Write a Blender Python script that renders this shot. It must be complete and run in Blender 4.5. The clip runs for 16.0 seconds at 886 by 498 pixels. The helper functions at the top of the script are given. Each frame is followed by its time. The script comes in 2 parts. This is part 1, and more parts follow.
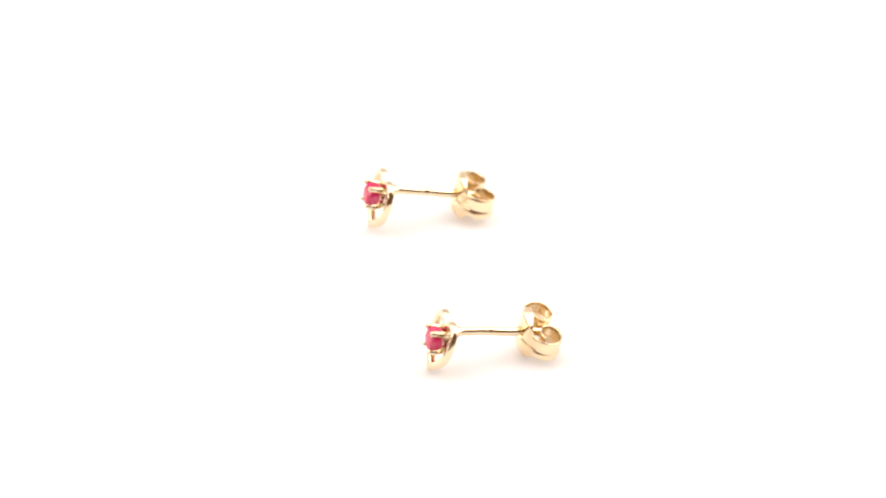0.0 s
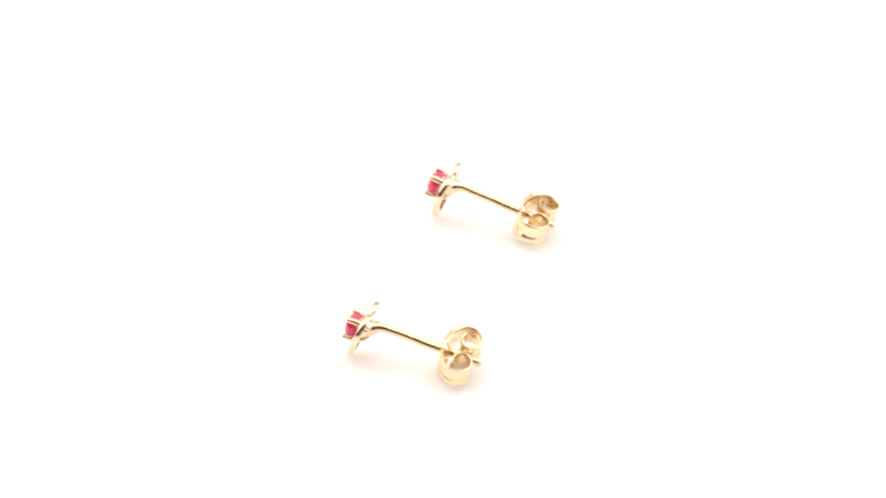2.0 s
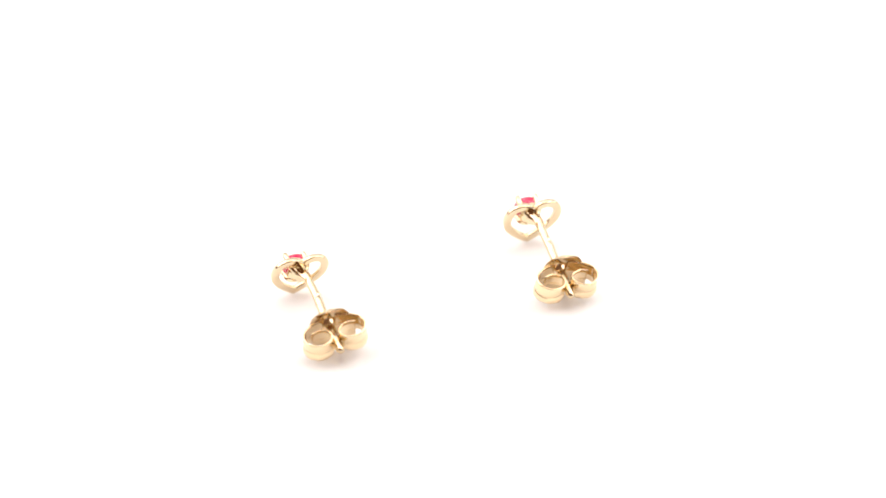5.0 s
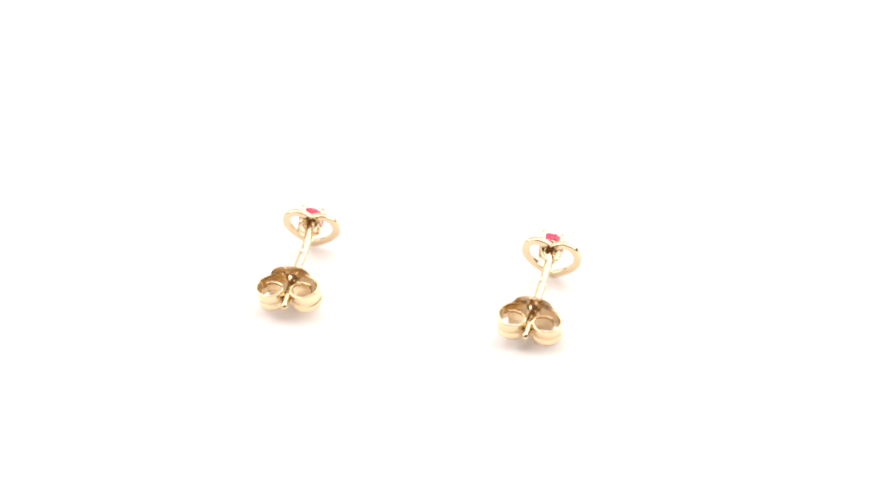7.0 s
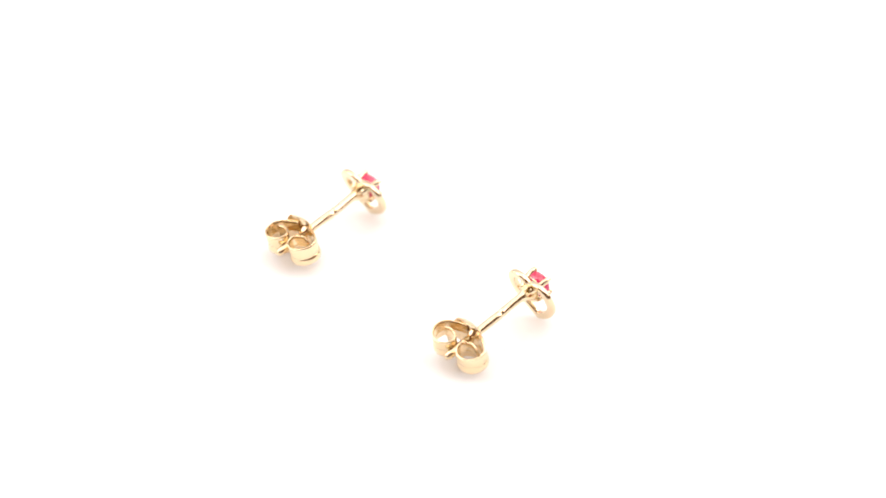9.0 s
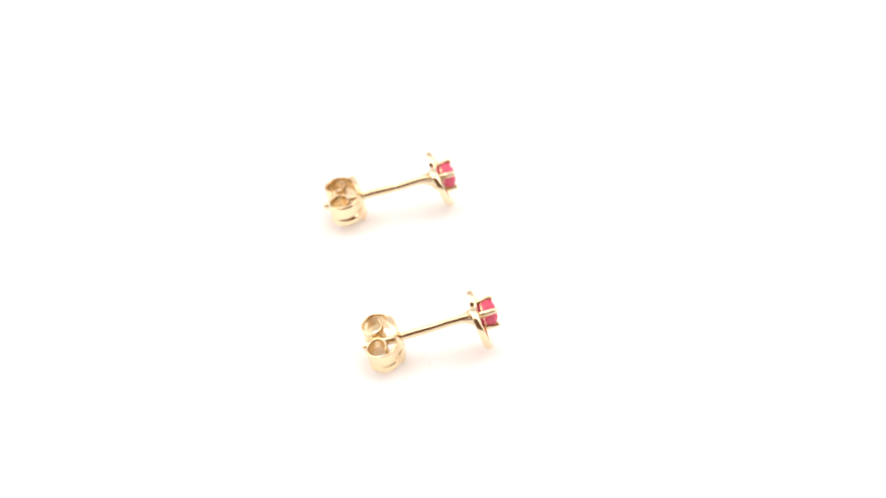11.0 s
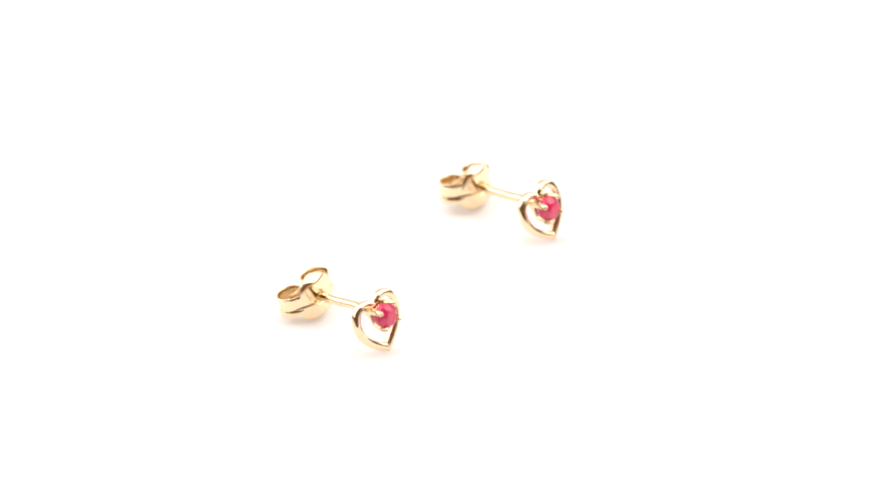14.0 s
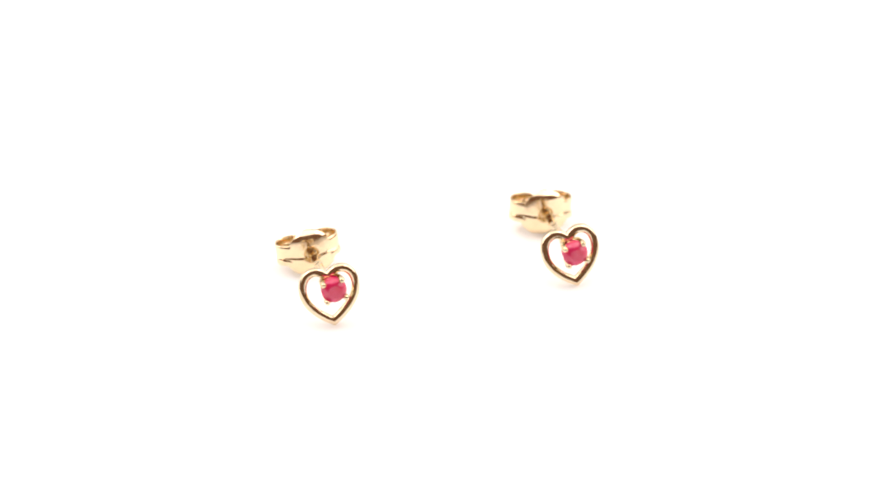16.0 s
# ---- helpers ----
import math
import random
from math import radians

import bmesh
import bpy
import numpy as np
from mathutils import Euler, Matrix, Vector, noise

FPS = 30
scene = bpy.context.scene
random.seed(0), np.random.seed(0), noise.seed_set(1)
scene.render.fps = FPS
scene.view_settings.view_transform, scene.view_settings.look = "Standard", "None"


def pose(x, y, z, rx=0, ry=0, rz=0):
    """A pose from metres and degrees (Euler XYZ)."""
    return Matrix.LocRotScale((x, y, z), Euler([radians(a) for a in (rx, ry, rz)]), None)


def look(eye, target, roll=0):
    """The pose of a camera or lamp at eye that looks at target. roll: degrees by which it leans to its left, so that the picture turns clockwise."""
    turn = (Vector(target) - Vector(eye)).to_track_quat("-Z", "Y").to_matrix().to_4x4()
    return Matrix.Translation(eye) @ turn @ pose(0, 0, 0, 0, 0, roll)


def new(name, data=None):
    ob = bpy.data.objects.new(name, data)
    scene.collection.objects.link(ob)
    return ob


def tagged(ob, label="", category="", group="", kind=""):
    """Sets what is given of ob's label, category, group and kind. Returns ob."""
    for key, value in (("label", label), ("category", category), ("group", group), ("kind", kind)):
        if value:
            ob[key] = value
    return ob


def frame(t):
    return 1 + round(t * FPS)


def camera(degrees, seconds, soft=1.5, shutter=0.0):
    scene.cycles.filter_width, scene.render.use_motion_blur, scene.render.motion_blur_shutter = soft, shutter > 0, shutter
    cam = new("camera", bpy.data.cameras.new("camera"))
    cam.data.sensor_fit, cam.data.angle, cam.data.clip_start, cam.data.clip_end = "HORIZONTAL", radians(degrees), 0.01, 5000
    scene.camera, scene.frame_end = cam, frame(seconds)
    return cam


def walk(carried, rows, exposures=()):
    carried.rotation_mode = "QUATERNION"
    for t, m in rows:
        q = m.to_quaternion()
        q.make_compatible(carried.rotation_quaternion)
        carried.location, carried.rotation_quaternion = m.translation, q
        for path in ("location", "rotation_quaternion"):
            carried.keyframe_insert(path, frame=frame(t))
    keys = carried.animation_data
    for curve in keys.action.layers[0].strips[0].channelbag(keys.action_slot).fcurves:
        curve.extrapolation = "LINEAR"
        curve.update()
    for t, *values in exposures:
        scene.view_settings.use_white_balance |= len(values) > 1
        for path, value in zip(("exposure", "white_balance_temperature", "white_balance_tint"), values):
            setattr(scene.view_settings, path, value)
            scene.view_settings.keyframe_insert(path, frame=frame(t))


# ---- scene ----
# All sizes of the jewellery are in millimetres and become metres in part().
MM = 0.001
LENS = 10.545
SPEED = -16.854           # degrees a second, clockwise from above
MIDDLE = 8.0              # seconds at which the poses below hold

# ---------------------------------------------------------------- camera
cam = camera(LENS, 16.0, soft=1.75, shutter=0.5)
cam.data.dof.use_dof, cam.data.dof.focus_distance, cam.data.dof.aperture_fstop = True, 0.4540, 20.5
EYE, TARGET = (0.0, -0.37091, 0.26970), (0.00084, 0.00005, 0.00417)
walk(cam, [(0.0, look(EYE, TARGET, -1.0)), (16.0, look(EYE, TARGET, -1.0))])

# ---------------------------------------------------------------- light
scene.view_settings.exposure = 0.0
# ambient glow added with an orange tint, to brown the gold's dark reflections
world = bpy.data.worlds.new("added_warm_glow")
scene.world = world
world.use_nodes = True
world.node_tree.nodes["Background"].inputs["Color"].default_value = (1.0, 0.54, 0.36, 1)
world.node_tree.nodes["Background"].inputs["Strength"].default_value = 0.18


def softbox(name, eye, target, sx, sy, watts, colour):
    lamp = bpy.data.lights.new(name, "AREA")
    lamp.shape, lamp.size, lamp.size_y = "RECTANGLE", sx, sy
    lamp.energy, lamp.color = watts, colour
    ob = new(name, lamp)
    ob.matrix_world = look(eye, target)
    return ob


WARM = (1.0, 0.978, 0.964)
softbox("softbox_overhead", (0.0, 0.11, 0.60), (0, 0.07, 0), 0.86, 0.66, 3.45, WARM)
softbox("softbox_left", (-0.44, 0.15, 0.36), (0, 0.13, 0.02), 0.66, 0.58, 3.25, WARM)
softbox("softbox_right", (0.44, 0.15, 0.36), (0, 0.13, 0.02), 0.66, 0.58, 3.25, WARM)


# ---------------------------------------------------------------- materials
def material(name):
    m = bpy.data.materials.new(name)
    m.use_nodes = True
    return m, m.node_tree.nodes, m.node_tree.links, m.node_tree.nodes["Principled BSDF"]


def noise_node(nodes, links, scale, detail=3.0):
    tc = nodes.new("ShaderNodeTexCoord")
    n = nodes.new("ShaderNodeTexNoise")
    n.inputs["Scale"].default_value, n.inputs["Detail"].default_value = scale, detail
    links.new(tc.outputs["Object"], n.inputs["Vector"])
    return n


def ramp(nodes, links, source, a, b, lo=0.3, hi=0.7):
    r = nodes.new("ShaderNodeValToRGB")
    r.color_ramp.elements[0].position, r.color_ramp.elements[1].position = lo, hi
    r.color_ramp.elements[0].color, r.color_ramp.elements[1].color = (*a, 1), (*b, 1)
    links.new(source, r.inputs["Fac"])
    return r


def gold_material(name, tint_a, tint_b, rough_a, rough_b, bump):
    m, nodes, links, bsdf = material(name)
    bsdf.inputs["Metallic"].default_value = 1.0
    broad = noise_node(nodes, links, 420, 2)
    col = ramp(nodes, links, broad.outputs["Fac"], tint_a, tint_b)
    links.new(col.outputs["Color"], bsdf.inputs["Base Color"])
    fine = noise_node(nodes, links, 2600, 4)
    rr = ramp(nodes, links, fine.outputs["Fac"], (rough_a,) * 3, (rough_b,) * 3)
    links.new(rr.outputs["Color"], bsdf.inputs["Roughness"])
    bp = nodes.new("ShaderNodeBump")
    bp.inputs["Strength"].default_value, bp.inputs["Distance"].default_value = bump, 0.00004
    links.new(broad.outputs["Fac"], bp.inputs["Height"])
    links.new(bp.outputs["Normal"], bsdf.inputs["Normal"])
    return m


GOLD = gold_material("polished_yellow_gold", (0.785, 0.644, 0.432), (0.83, 0.694, 0.477), 0.05, 0.12, 0.25)
GOLD_WIRE = gold_material("drawn_gold_wire", (0.805, 0.657, 0.432), (0.845, 0.703, 0.472), 0.07, 0.17, 0.5)
GOLD_SHEET = gold_material("pressed_gold_sheet", (0.875, 0.695, 0.45), (0.915, 0.738, 0.49), 0.10, 0.20, 0.4)

RUBY, _n, _l, _b = material("pink_red_ruby")
_c = noise_node(_n, _l, 900, 3)
_r = ramp(_n, _l, _c.outputs["Fac"], (0.82, 0.007, 0.085), (0.92, 0.028, 0.17))
_l.new(_r.outputs["Color"], _b.inputs["Base Color"])
_b.inputs["Roughness"].default_value, _b.inputs["IOR"].default_value = 0.06, 1.76
_b.inputs["Transmission Weight"].default_value = 0.28

WHITE, _n, _l, _b = material("matt_white_acrylic")
_c = noise_node(_n, _l, 30, 3)
_r = ramp(_n, _l, _c.outputs["Fac"], (0.90, 0.885, 0.88), (0.925, 0.91, 0.905))
_l.new(_r.outputs["Color"], _b.inputs["Base Color"])
_b.inputs["Roughness"].default_value = 0.55
_b.inputs["Subsurface Weight"].default_value, _b.inputs["Subsurface Scale"].default_value = 0.8, 0.0035
_b.inputs["Subsurface Radius"].default_value = (1.0, 0.95, 0.9)

PAPER, _n, _l, _b = material("white_reflector_paper")
_c = noise_node(_n, _l, 12, 3)
_r = ramp(_n, _l, _c.outputs["Fac"], (0.80, 0.79, 0.785), (0.84, 0.83, 0.825))
_l.new(_r.outputs["Color"], _b.inputs["Base Color"])
_b.inputs["Roughness"].default_value = 0.8


# ---------------------------------------------------------------- mesh tools
def part(name, bm, mat, parent=None, label="", smooth=True, scale=1.0, shift=(0, 0, 0)):
    """Links a bmesh as one mesh object; shift and scale turn its numbers into metres of its thing."""
    for v in bm.verts:
        v.co = (v.co - Vector(shift)) * scale
    bmesh.ops.recalc_face_normals(bm, faces=bm.faces)
    me = bpy.data.meshes.new(name)
    bm.to_mesh(me)
    bm.free()
    me.materials.append(mat)
    me.polygons.foreach_set("use_smooth", [smooth] * len(me.polygons))
    ob = new(name, me)
    ob.parent = parent
    if label:
        tagged(ob, label)
    return ob


def rings_mesh(rings, closed=False, caps=True, bm=None):
    """Skins a list of rings, each the same number of points round."""
    bm = bm or bmesh.new()
    vs = [[bm.verts.new(p) for p in ring] for ring in rings]
    n = len(vs[0])
    pairs = list(zip(vs, vs[1:])) + ([(vs[-1], vs[0])] if closed else [])
    for a, b in pairs:
        for i in range(n):
            j = (i + 1) % n
            bm.faces.new((a[i], a[j], b[j], b[i]))
    if caps and not closed:
        bm.faces.new(vs[0][::-1])
        bm.faces.new(vs[-1])
    return bm


def bezier(p0, p1, p2, p3, n):
    out = []
    for i in range(n):
        t = i / n
        out.append(p0 * (1 - t) ** 3 + p1 * 3 * t * (1 - t) ** 2 + p2 * 3 * t * t * (1 - t) + p3 * t ** 3)
    return out


def smooth_path(points, n):
    """A Catmull-Rom curve through the points, n steps a span."""
    pts = [Vector(p) for p in points]
    ext = [pts[0] * 2 - pts[1]] + pts + [pts[-1] * 2 - pts[-2]]
    out = []
    for k in range(1, len(ext) - 2):
        a, b, c, d = ext[k - 1:k + 3]
        for i in range(n):
            t = i / n
            out.append(0.5 * (2 * b + (c - a) * t + (2 * a - 5 * b + 4 * c - d) * t * t + (3 * b - a - 3 * c + d) * t ** 3))
    out.append(pts[-1])
    return out


def tube(path, radii, sides=14):
    """A round wire along a path of free shape, its radius given point by point; ends are closed."""
    rings = []
    side = Vector((0.13, 0.9, 0.37))
    for i, p in enumerate(path):
        d = (path[min(i + 1, len(path) - 1)] - path[max(i - 1, 0)]).normalized()
        side = (side - d * side.dot(d)).normalized()
        up = d.cross(side)
        rings.append([p + (side * math.cos(a) + up * math.sin(a)) * radii[i]
                      for a in (2 * math.pi * k / sides for k in range(sides))])
    return rings_mesh(rings)


# ---------------------------------------------------------------- the setting
def disc(radius, top, thick, edge, sides=128):
    prof = [(0.0, top - thick), (radius - edge, top - thick), (radius, top - thick + edge)]
    for k in range(5):
        a = math.pi / 2 * k / 4
        prof.append((radius - edge + edge * math.cos(a), top - edge + edge * math.sin(a)))
    prof.append((0.0005, top))
    bm = bmesh.new()
    rings = [[Vector((max(r, 0.0005) * math.cos(2 * math.pi * k / sides), max(r, 0.0005) * math.sin(2 * math.pi * k / sides), z))
              for k in range(sides)] for r, z in prof]
    return rings_mesh(rings, bm=bm)


turntable = part("turntable", disc(0.078, 0.0, 0.012, 0.0015), WHITE)
tagged(turntable, "plain matt white round turntable turning slowly", "turntable", kind="structure")

SCUFF, _n, _l, _b = material("grey_scuff")
_c = noise_node(_n, _l, 4000, 3)
_r = ramp(_n, _l, _c.outputs["Fac"], (0.76, 0.74, 0.73), (0.83, 0.81, 0.80))
_l.new(_r.outputs["Color"], _b.inputs["Base Color"])
_b.inputs["Roughness"].default_value = 0.7
for x, y, long, turn in ((9.2, -8.3, 0.12, 20), (-9.25, 21.9, 0.15, 75)):
    bm = bmesh.new()
    bmesh.ops.create_icosphere(bm, subdivisions=2, radius=1.0)
    here = pose(x * MM, y * MM, 0.00002, 0, 0, turn)
    for v in bm.verts:
        v.co = here @ Vector((v.co.x * long * MM * (1 + 0.3 * math.sin(9 * v.co.y)), v.co.y * 0.07 * MM, v.co.z * 0.03 * MM))
    part("scuff", bm, SCUFF, turntable, "tiny grey scuff on the white surface")

# unseen paper sweep added behind the turntable, a white reflector for the gold
prof = [(0.13, -0.0105), (0.16, -0.0105)]
for k in range(1, 25):
    a = math.pi / 2 * k / 24
    prof.append((0.16 + 0.14 * math.sin(a), -0.0105 + 0.14 * (1 - math.cos(a))))
prof.append((0.30, 0.42))
rings = []
for i, (y, z) in enumerate(prof):
    (ya, za), (yb, zb) = prof[max(i - 1, 0)], prof[min(i + 1, len(prof) - 1)]
    long = math.hypot(yb - ya, zb - za)
    ny, nz = (zb - za) / long * 0.0015, -(yb - ya) / long * 0.0015
    rings.append([Vector((-0.34, y, z)), Vector((0.34, y, z)), Vector((0.34, y + ny, z + nz)), Vector((-0.34, y + ny, z + nz))])
bm = rings_mesh(rings)
tagged(part("backdrop", bm, PAPER, smooth=False), "unseen white paper sweep added behind the turntable as a reflector", "backdrop", kind="structure")


# unseen table added under turntable and camera; its brown tints the gold's dark reflections
TABLE, _n, _l, _b = material("reflected_brown_wood")
_c = noise_node(_n, _l, 9, 4)
_r = ramp(_n, _l, _c.outputs["Fac"], (0.16, 0.085, 0.045), (0.22, 0.125, 0.07))
_l.new(_r.outputs["Color"], _b.inputs["Base Color"])
_b.inputs["Roughness"].default_value = 0.5
bm = bmesh.new()
bmesh.ops.create_cube(bm, size=1.0)
for v in bm.verts:
    v.co = Vector((v.co.x * 1.2, v.co.y * 1.1 - 0.15, v.co.z * 0.03 - 0.02712))
bmesh.ops.bevel(bm, geom=bm.edges[:], offset=0.003, segments=2, affect="EDGES")
tagged(part("tabletop", bm, TABLE, smooth=False), "unseen brown table added under the turntable to tint reflections", "table", kind="structure")


# ---------------------------------------------------------------- the earring
# Its own space: x along the post towards the stone, z up the heart, the notch of the heart near the origin.
FOOT = Vector((0.30, 0.0, -4.22))     # the point of the heart, which rests on the turntable
PLATE = -7.86                         # front of the clutch on the post
GEM_Y = 0.40


def heart_mesh(size, ahead, rise, lean, turn):
    """The heart outline; size is its scale, ahead and rise how far it stands before and above the
    post's root, lean how far its point stands forward, turn how far it sits askew on its post."""
    ct, st = math.cos(radians(turn)), math.sin(radians(turn))
    V = lambda y, z: Vector((y, z, 0))
    half = bezier(V(0, 0.34), V(0.26, 0.38), V(0.52, 0.94), V(1.22, 0.94), 12)
    half += bezier(V(1.22, 0.94), V(2.06, 0.94), V(2.56, 0.20), V(2.54, -0.80), 12)
    half += bezier(V(2.54, -0.80), V(2.54, -2.10), V(1.40, -3.26), V(0.0, -4.10), 16)
    tip = V(0.0, -4.10)
    half = [p * size for p in half]
    tip = tip * size
    loop = half + [tip] + [V(-p.x, p.y) for p in half[:0:-1]]
    # section of the wire: flat behind, low dome in front; first number across the wire, second towards the stone
    section = [(-0.30, -0.37), (-0.15, -0.38), (0.0, -0.38), (0.15, -0.38), (0.30, -0.37), (0.375, -0.32), (0.395, -0.18), (0.39, 0.02), (0.37, 0.17), (0.305, 0.275),
               (0.19, 0.338), (0.065, 0.366), (-0.065, 0.366), (-0.19, 0.338), (-0.305, 0.275), (-0.37, 0.17), (-0.39, 0.02), (-0.395, -0.18), (-0.375, -0.32)]
    n, rings = len(loop), []
    for i, p in enumerate(loop):
        d0, d1 = (p - loop[i - 1]).normalized(), (loop[(i + 1) % n] - p).normalized()
        d = (d0 + d1).normalized()
        miter = min(1.0 / max(d.dot(d1), 0.3), 1.15)
        out = Vector((d.y, -d.x, 0))
        ring = []
        for across, deep in section:
            q = p + out * (across * (1 + 0.02 * math.sin(2.1 * i)) * miter)
            y, z = q.x * ct - q.y * st, q.x * st + q.y * ct
            ring.append(Vector((ahead - lean * z + 0.86 * deep, y + 0.12, z + rise)))
        rings.append(ring)
    return rings_mesh(rings, closed=True)


def post_mesh(kink, tail):
    xs = [-0.6, -1.0, -1.6, -2.4, -3.2, -3.75, -3.9, -4.0, -4.08, -4.16, -4.3, -4.6, -5.6, -6.6, -7.6, -8.6, -9.6, -10.4, -10.75, -10.9, -10.97, -11.0]
    path, radii = [], []
    for x in xs:
        x = x if x > -9 else x - tail * min(1.0, (-9.0 - x) / 1.2)
        bend = 0.05 * max(0.0, (x + 7.6) / 6.6) ** 2
        path.append(Vector((x, 0.02 * math.sin(x * 1.7) - kink * math.exp(-((x + 3.4) / 1.3) ** 2), bend)))
        r = 0.415 + 0.008 * math.sin(x * 4.1)
        if -4.2 < x < -3.95:
            r = 0.38
        if -3.95 < x < -3.85 or -4.35 < x < -4.25:
            r = 0.433
        if x < -10.7 - tail:
            r = max(0.06, 0.365 * math.sqrt(max(0.0, 1 - ((-10.68 - tail - x) / 0.34) ** 2)))
        radii.append(r)
    return tube(path, radii, 18)


def basket_axis(x, gem_z):
    """Where the middle of the setting lies at x: it leaves the post and sinks to the middle of the stone."""
    u = min(1.0, max(0.0, (x + 1.5) / 1.5))
    u = u * u * (3 - 2 * u)
    return GEM_Y * u, gem_z * u


def cone_mesh(gem_z):
    prof = [(-1.70, 0.385), (-1.40, 0.41), (-1.10, 0.48), (-0.82, 0.58), (-0.56, 0.69), (-0.30, 0.81), (-0.06, 0.93), (0.14, 1.02), (0.30, 1.08), (0.38, 1.09), (0.42, 1.03), (0.36, 0.86), (0.16, 0.70)]
    rings = []
    for x, r in prof:
        x = x - 0.22
        yc, zc = basket_axis(x, gem_z)
        rings.append([Vector((x, yc + r * math.cos(a), zc + r * math.sin(a))) for a in (2 * math.pi * k / 28 for k in range(28))])
    return rings_mesh(rings)


def claw_mesh(angle, gem_z):
    spots = [(-0.35, 0.58), (-0.05, 0.88), (0.35, 1.12), (0.85, 1.20), (1.25, 1.29), (1.60, 1.29), (1.88, 1.15)]
    path = []
    for p in smooth_path([(x, r, 0) for x, r in spots], 5):
        yc, zc = basket_axis(p.x, gem_z)
        path.append(Vector((p.x, yc + p.y * math.cos(angle), zc + p.y * math.sin(angle))))
    n = len(path)
    radii = [0.36 - 0.11 * i / n for i in range(n)]
    radii[-7:] = [0.25, 0.265, 0.275, 0.27, 0.24, 0.175, 0.07]
    return tube(path, radii, 12)


def ring_mesh(x, radius, wire, yc, zc, sides=32):
    rings = []
    for k in range(sides):
        a = 2 * math.pi * k / sides
        out = Vector((0, math.cos(a), math.sin(a)))
        c = Vector((x, yc, zc)) + out * radius
        rings.append([c + (out * math.cos(b) + Vector((1, 0, 0)) * math.sin(b)) * wire for b in (2 * math.pi * j / 10 for j in range(10))])
    return rings_mesh(rings, closed=True)


def gem_mesh(gem_z):
    """A round brilliant: table, star and kite facets, girdle, pavilion."""
    bm = bmesh.new()

    def ring(x, r, n, turn):
        return [bm.verts.new((x - 0.16, GEM_Y + r * math.cos(2 * math.pi * (k + turn) / n), gem_z + r * math.sin(2 * math.pi * (k + turn) / n))) for k in range(n)]
    table, crown = ring(2.02, 0.64, 8, 0.0), ring(1.86, 0.96, 8, 0.5)
    top, low = ring(1.54, 1.22, 16, 0.0), ring(1.04, 1.22, 16, 0.0)
    pav, culet = ring(0.60, 1.08, 8, 0.0), bm.verts.new((0.06, GEM_Y, gem_z))
    bm.faces.new(table)
    for k in range(8):
        j = (k + 1) % 8
        bm.faces.new((table[k], table[j], crown[k]))
        bm.faces.new((crown[k], table[j], crown[j]))
        bm.faces.new((crown[k], top[2 * k], top[2 * k + 1]))
        bm.faces.new((crown[k], top[2 * k + 1], top[(2 * k + 2) % 16]))
        bm.faces.new((crown[k], top[(2 * k + 2) % 16], crown[j]))
        bm.faces.new((low[2 * k], low[2 * k + 1], pav[k]))
        bm.faces.new((low[2 * k + 1], low[(2 * k + 2) % 16], pav[j]))
        bm.faces.new((low[2 * k + 1], pav[j], pav[k]))
        bm.faces.new((pav[k], pav[j], culet))
    for k in range(16):
        j = (k + 1) % 16
        bm.faces.new((top[k], top[j], low[j], low[k]))
    return bm


def plate_x(y, z):
    """The front of the clutch plate: bent back to the sides, rolled at its rim, creased below the post."""
    crease = 0.11 * math.exp(-((z + 0.24 - 0.03 * y * y) / 0.09) ** 2)
    dimple = 0.60 * math.exp(-((y * y + z * z) / 0.40) ** 3)
    return PLATE + 0.20 - 0.138 * y * y - 6.6 * max(0.0, abs(z) / (2.28 if z < 0 else 2.32) - 0.70) ** 2 - 0.03 * z * z - crease - dimple


def hallmark_mesh():
    """Tiny stamped marks, too small to read: short bars."""
    bm = bmesh.new()
    for y, z, w, h in ((0.06, -1.30, 0.09, 0.44), (0.28, -1.12, 0.26, 0.09), (0.28, -1.30, 0.22, 0.08), (0.28, -1.48, 0.26, 0.09),
                       (0.66, -1.12, 0.26, 0.09), (0.66, -1.30, 0.22, 0.08), (0.66, -1.48, 0.26, 0.09), (0.84, -1.30, 0.09, 0.44)):
        made = bmesh.ops.create_cube(bm, size=1.0)["verts"]
        for v in made:
            v.co = Vector((plate_x(y, z) + v.co.x * 0.05, y + v.co.y * w, z + v.co.z * h))
    return bm


def plate_mesh():
    """The oval middle of the clutch: a shallow pressed plate with a rounded rim."""
    levels = sorted([2.32 * math.sin(radians(a)) for a in (32, 38, 44, 53, 62, 71, 78, 84, 88)]
                    + [-2.28 * math.sin(radians(a)) for a in (32, 38, 44, 53, 62, 71, 78, 84, 88)]
                    + [0.075 * k for k in range(-13, 14)])
    rings = []
    for z in levels:
        low = min(1.0, max(0.0, (0.9 - z) / 1.3))
        wide = (2.22 + 0.30 * low * low * (3 - 2 * low)) * math.sqrt(1 - abs(z / (2.325 if z > 0 else 2.285)) ** 2.1)
        ys = [wide * (0.35 * k / 22 + 0.65 * math.sin(math.pi / 2 * k / 22) ** 3) for k in range(-22, 23)]
        edge = [0.10 * abs(y / wide) ** 6 for y in ys]
        ring = [Vector((plate_x(y, z) - e, y, z)) for y, e in zip(ys, edge)]
        ring += [Vector((plate_x(y, z) - 0.17 + e, y * 0.995, z)) for y, e in zip(ys[::-1], edge[::-1])]
        rings.append(ring)
    return rings_mesh(rings)


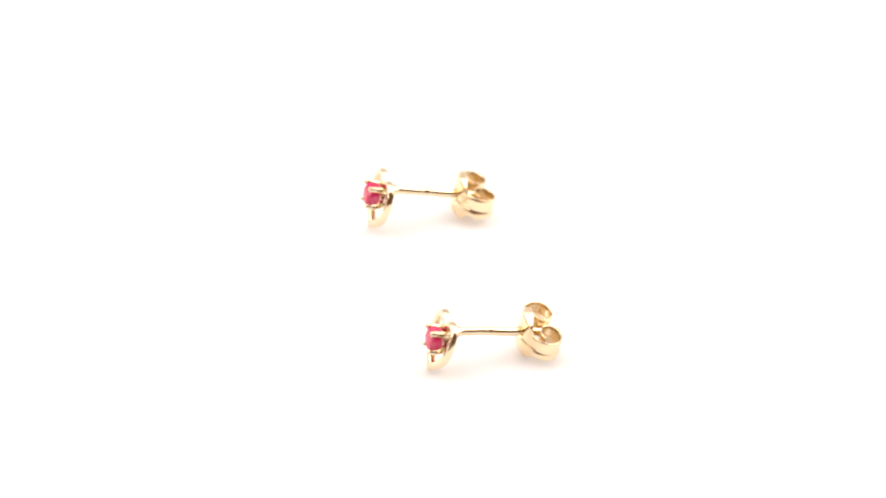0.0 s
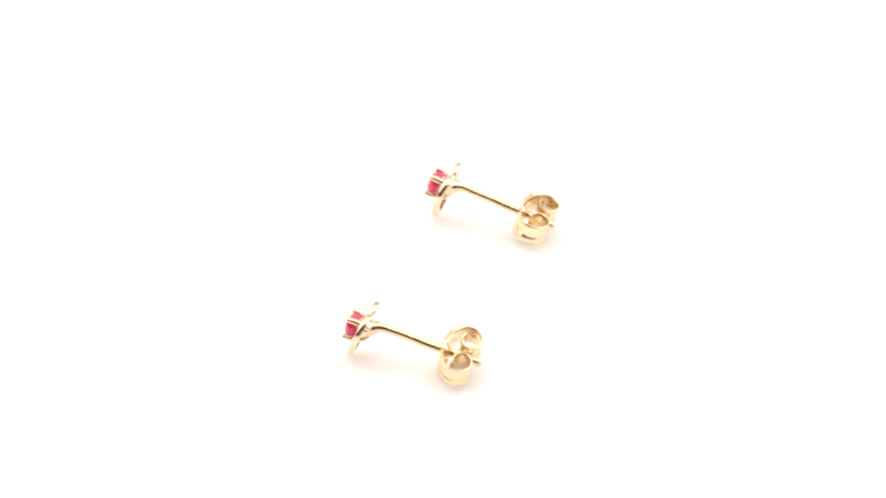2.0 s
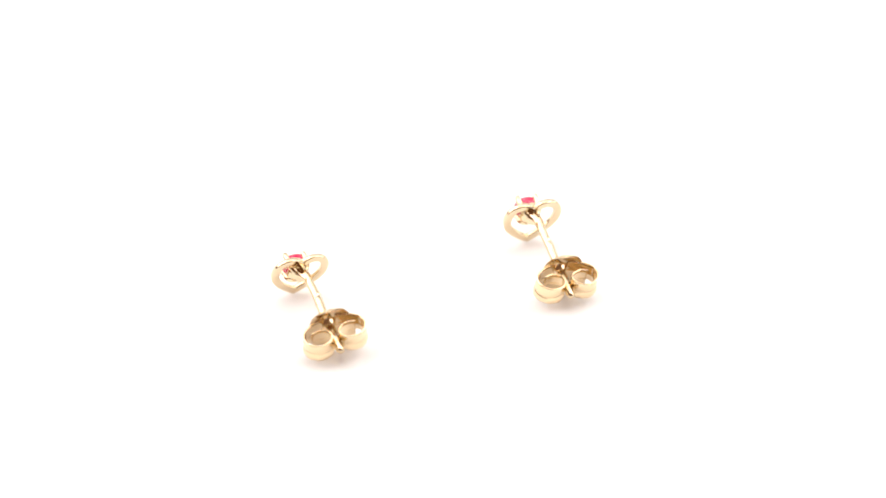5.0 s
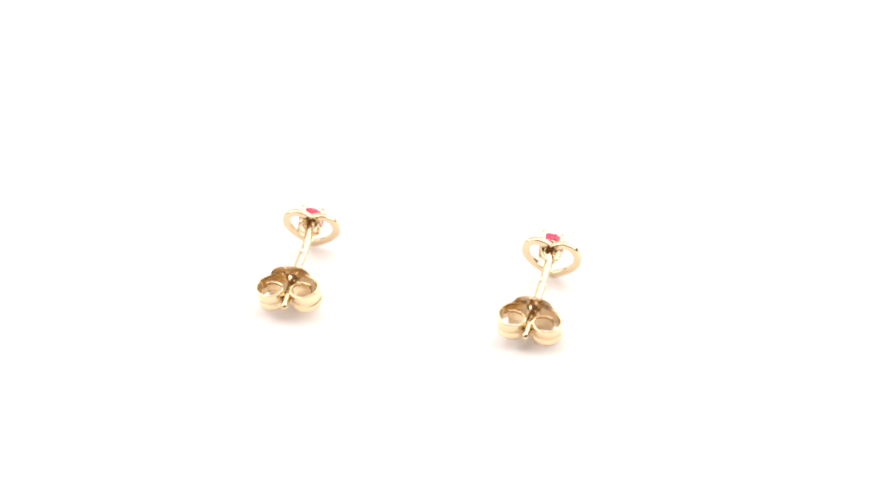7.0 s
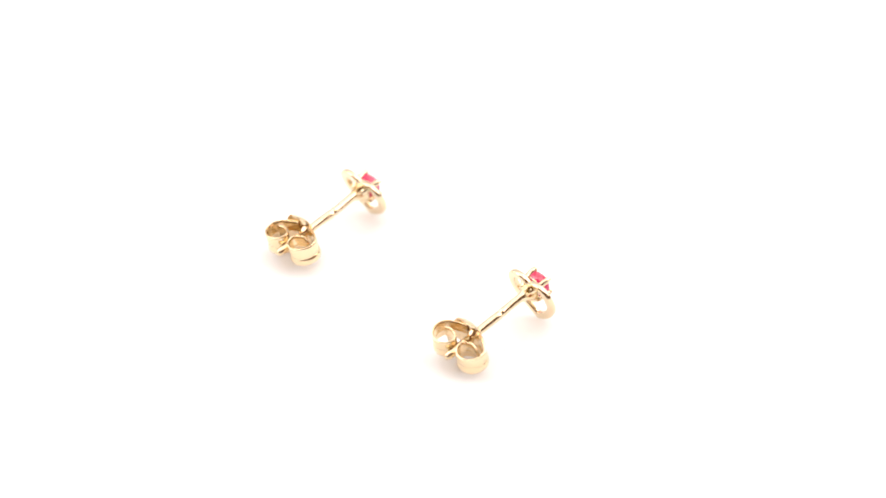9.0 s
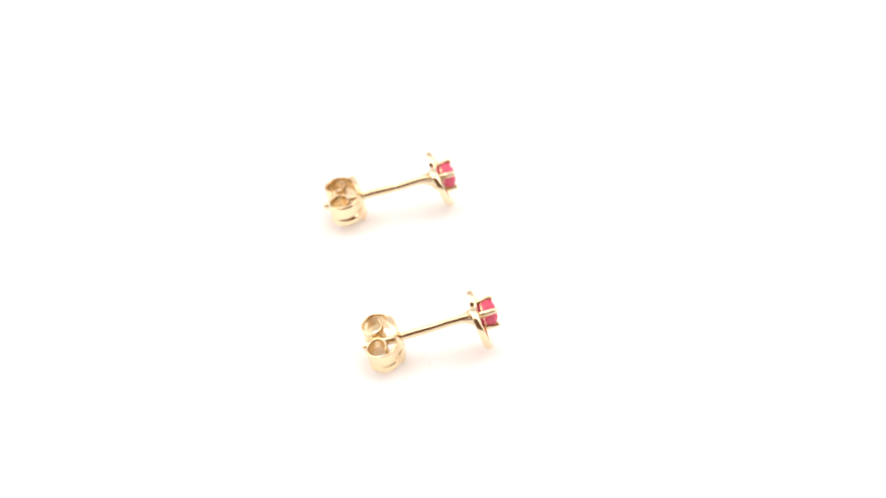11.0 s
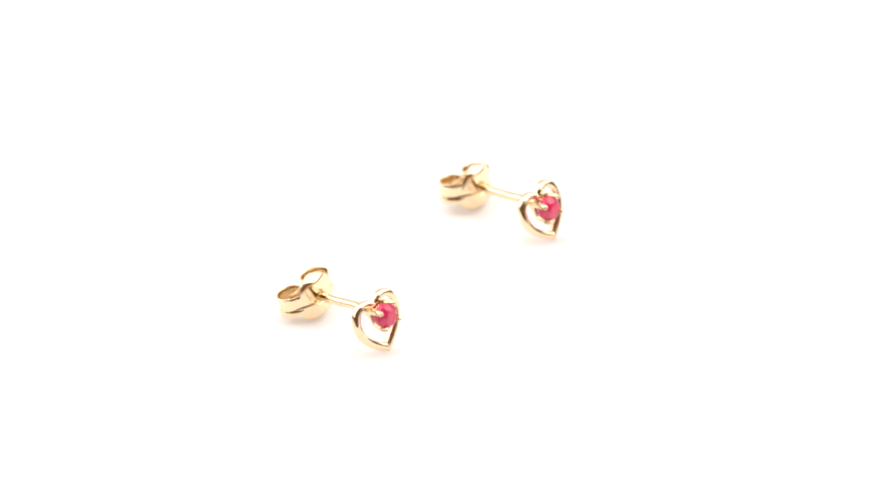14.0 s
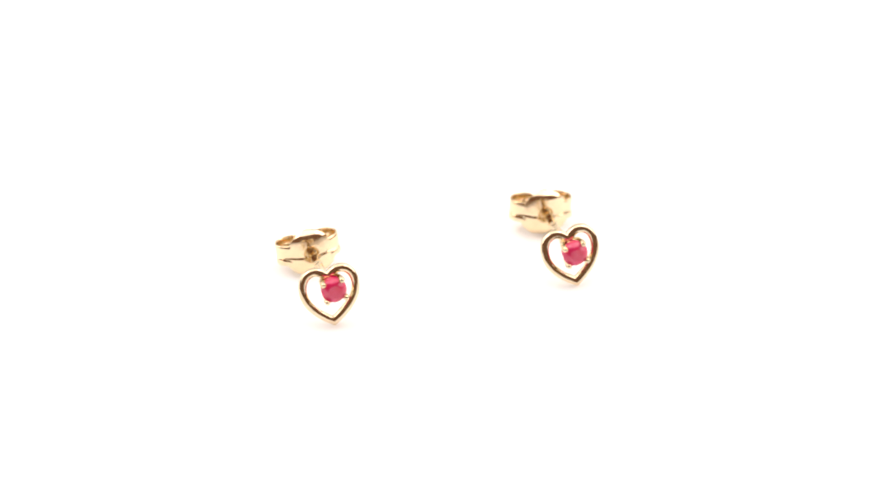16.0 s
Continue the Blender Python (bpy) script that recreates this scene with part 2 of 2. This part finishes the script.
def scroll_mesh(side):
    """One wing: a grooved strip that leaves the plate and rolls back round itself."""
    spine = [(-0.10, 0.66), (-0.18, 1.0), (-0.32, 1.5), (-0.62, 2.2), (-1.10, 2.78), (-1.80, 3.02), (-2.55, 2.80), (-3.08, 2.15), (-3.15, 1.40),
             (-2.85, 0.75), (-2.30, 0.42), (-1.78, 0.50), (-1.46, 0.95), (-1.34, 1.55), (-1.52, 2.15)]
    path = smooth_path([(PLATE + 1.02 * x, y * side, 0) for x, y in spine], 5)
    prof = [(1.02, 0.09), (1.06, 0.05), (1.06, -0.05), (1.02, -0.09), (0.7, -0.09), (0.15, -0.09), (-0.10, -0.075), (-0.20, 0.005), (-0.30, -0.075), (-0.45, -0.13), (-0.70, -0.16),
            (-0.90, -0.12), (-0.96, -0.04), (-0.94, 0.05), (-0.90, 0.06), (-0.70, 0.04), (-0.45, 0.06), (-0.30, 0.10), (-0.20, 0.165), (-0.08, 0.12), (0.15, 0.10), (0.7, 0.09)]
    rings = []
    for i, p in enumerate(path):
        d = (path[min(i + 1, len(path) - 1)] - path[max(i - 1, 0)]).normalized()
        inward = Vector((-d.y, d.x, 0)) * side
        rings.append([p + inward * o + Vector((0, 0, z)) for z, o in prof])
    return rings_mesh(rings)


def earring(size, ahead, rise, lean, turn, kink, tail, gem_z, marked):
    root = new("stud_earring")

    def add(name, bm, mat, parent=root, label="", smooth=True):
        return part(name, bm, mat, parent, label, smooth, MM, FOOT)
    add("heart_frame", heart_mesh(size, ahead, rise, lean, turn), GOLD, label="open heart outline of rounded polished gold wire")
    add("post", post_mesh(kink, tail), GOLD_WIRE, label="straight gold ear post with a small nick")
    setting = add("setting", cone_mesh(gem_z), GOLD, label="small conical gold gem setting")
    for deg in (53, 143, 233, 323):
        add("claw", claw_mesh(radians(deg), gem_z), GOLD, setting)
    add("gallery_ring", ring_mesh(0.62, 1.02, 0.11, GEM_Y, gem_z), GOLD, setting)
    add("gemstone", gem_mesh(gem_z), RUBY, label="round faceted pink-red ruby", smooth=False)
    clutch = add("butterfly_clutch", plate_mesh(), GOLD_SHEET, label="pressed gold butterfly back with rolled scrolls")
    add("scroll", scroll_mesh(1), GOLD_SHEET, clutch)
    add("scroll", scroll_mesh(-1), GOLD_SHEET, clutch)
    add("collar", ring_mesh(PLATE - 0.22, 0.47, 0.10, 0.0, 0.0), GOLD_SHEET, clutch)
    if marked:
        add("hallmark", hallmark_mesh(), GOLD_WIRE, clutch, "tiny stamped marks", False)
    return root, clutch


def turned_clutch(clutch, deg, yaw):
    """The clutch turned round the post on which it sits, and a little askew on it."""
    axis = (Vector((PLATE, 0, 0)) - FOOT) * MM
    clutch.matrix_basis = Matrix.Translation(axis + Vector((0.42, 0, 0)) * MM) @ pose(0, 0, 0, deg, 0, yaw) @ Matrix.Translation(-axis)


def settled(root, x, y, yaw, roll):
    """The pose in which heart and clutch both touch the turntable, the notch of the heart over x, y."""
    front, back = [], []
    for o in root.children_recursive:
        own = o.parent.matrix_basis @ o.matrix_basis if o.parent is not root else o.matrix_basis
        for v in o.data.vertices:
            (back if v.co.x < -0.006 else front).append(own @ v.co)
    lo, hi = -25.0, 5.0
    for _ in range(30):
        mid = (lo + hi) / 2
        turn = pose(0, 0, 0, 0, mid, 0) @ pose(0, 0, 0, roll, 0, 0)
        a, b = min((turn @ v).z for v in front), min((turn @ v).z for v in back)
        lo, hi = (mid, hi) if b < a else (lo, mid)
        mid = (lo + hi) / 2
    lying = pose(0, 0, 0, 0, 0, yaw) @ pose(0, 0, 0, 0, mid, 0) @ pose(0, 0, 0, roll, 0, 0)
    foot = Vector((x, y, 0)) * MM + lying @ (FOOT * MM)
    return Matrix.Translation((foot.x, foot.y, -min(a, b))) @ lying


# size of the heart, its place before and above the root of the post, its lean and turn, kink and longer tail of the post, height of the stone, hallmark; x and y of the post below the notch, yaw, roll, turn of the clutch
PLACES = ((1.0, 0.03, 0.18, 0.08, 2.4, 0.0, 0.12, -0.45, True, 10.63, -3.77, 57.2, 0.3, 4.7), (0.97, 0.14, 0.36, 0.19, 3.7, 0.10, 0.28, -0.55, False, -9.63, 8.28, 59.1, 1.5, -7.5))
pair = []
for size, ahead, rise, lean, turn, kink, tail, gem_z, marked, x, y, yaw, roll, clutch_turn in PLACES:
    ob, clutch = earring(size, ahead, rise, lean, turn, kink, tail, gem_z, marked)
    tagged(ob, "yellow gold heart stud earring with a pink-red ruby", "earring", group="pair of stud earrings")
    turned_clutch(clutch, clutch_turn, 1.0)
    pair.append((ob, settled(ob, x, y, yaw, roll)))


def motions():
    times = [k * 0.25 for k in range(65)]
    walk(turntable, [(t, pose(0, 0, 0, 0, 0, SPEED * (t - MIDDLE))) for t in times])
    for ob, m in pair:
        walk(ob, [(t, pose(0, 0, 0, 0, 0, SPEED * (t - MIDDLE)) @ m) for t in times])


motions()
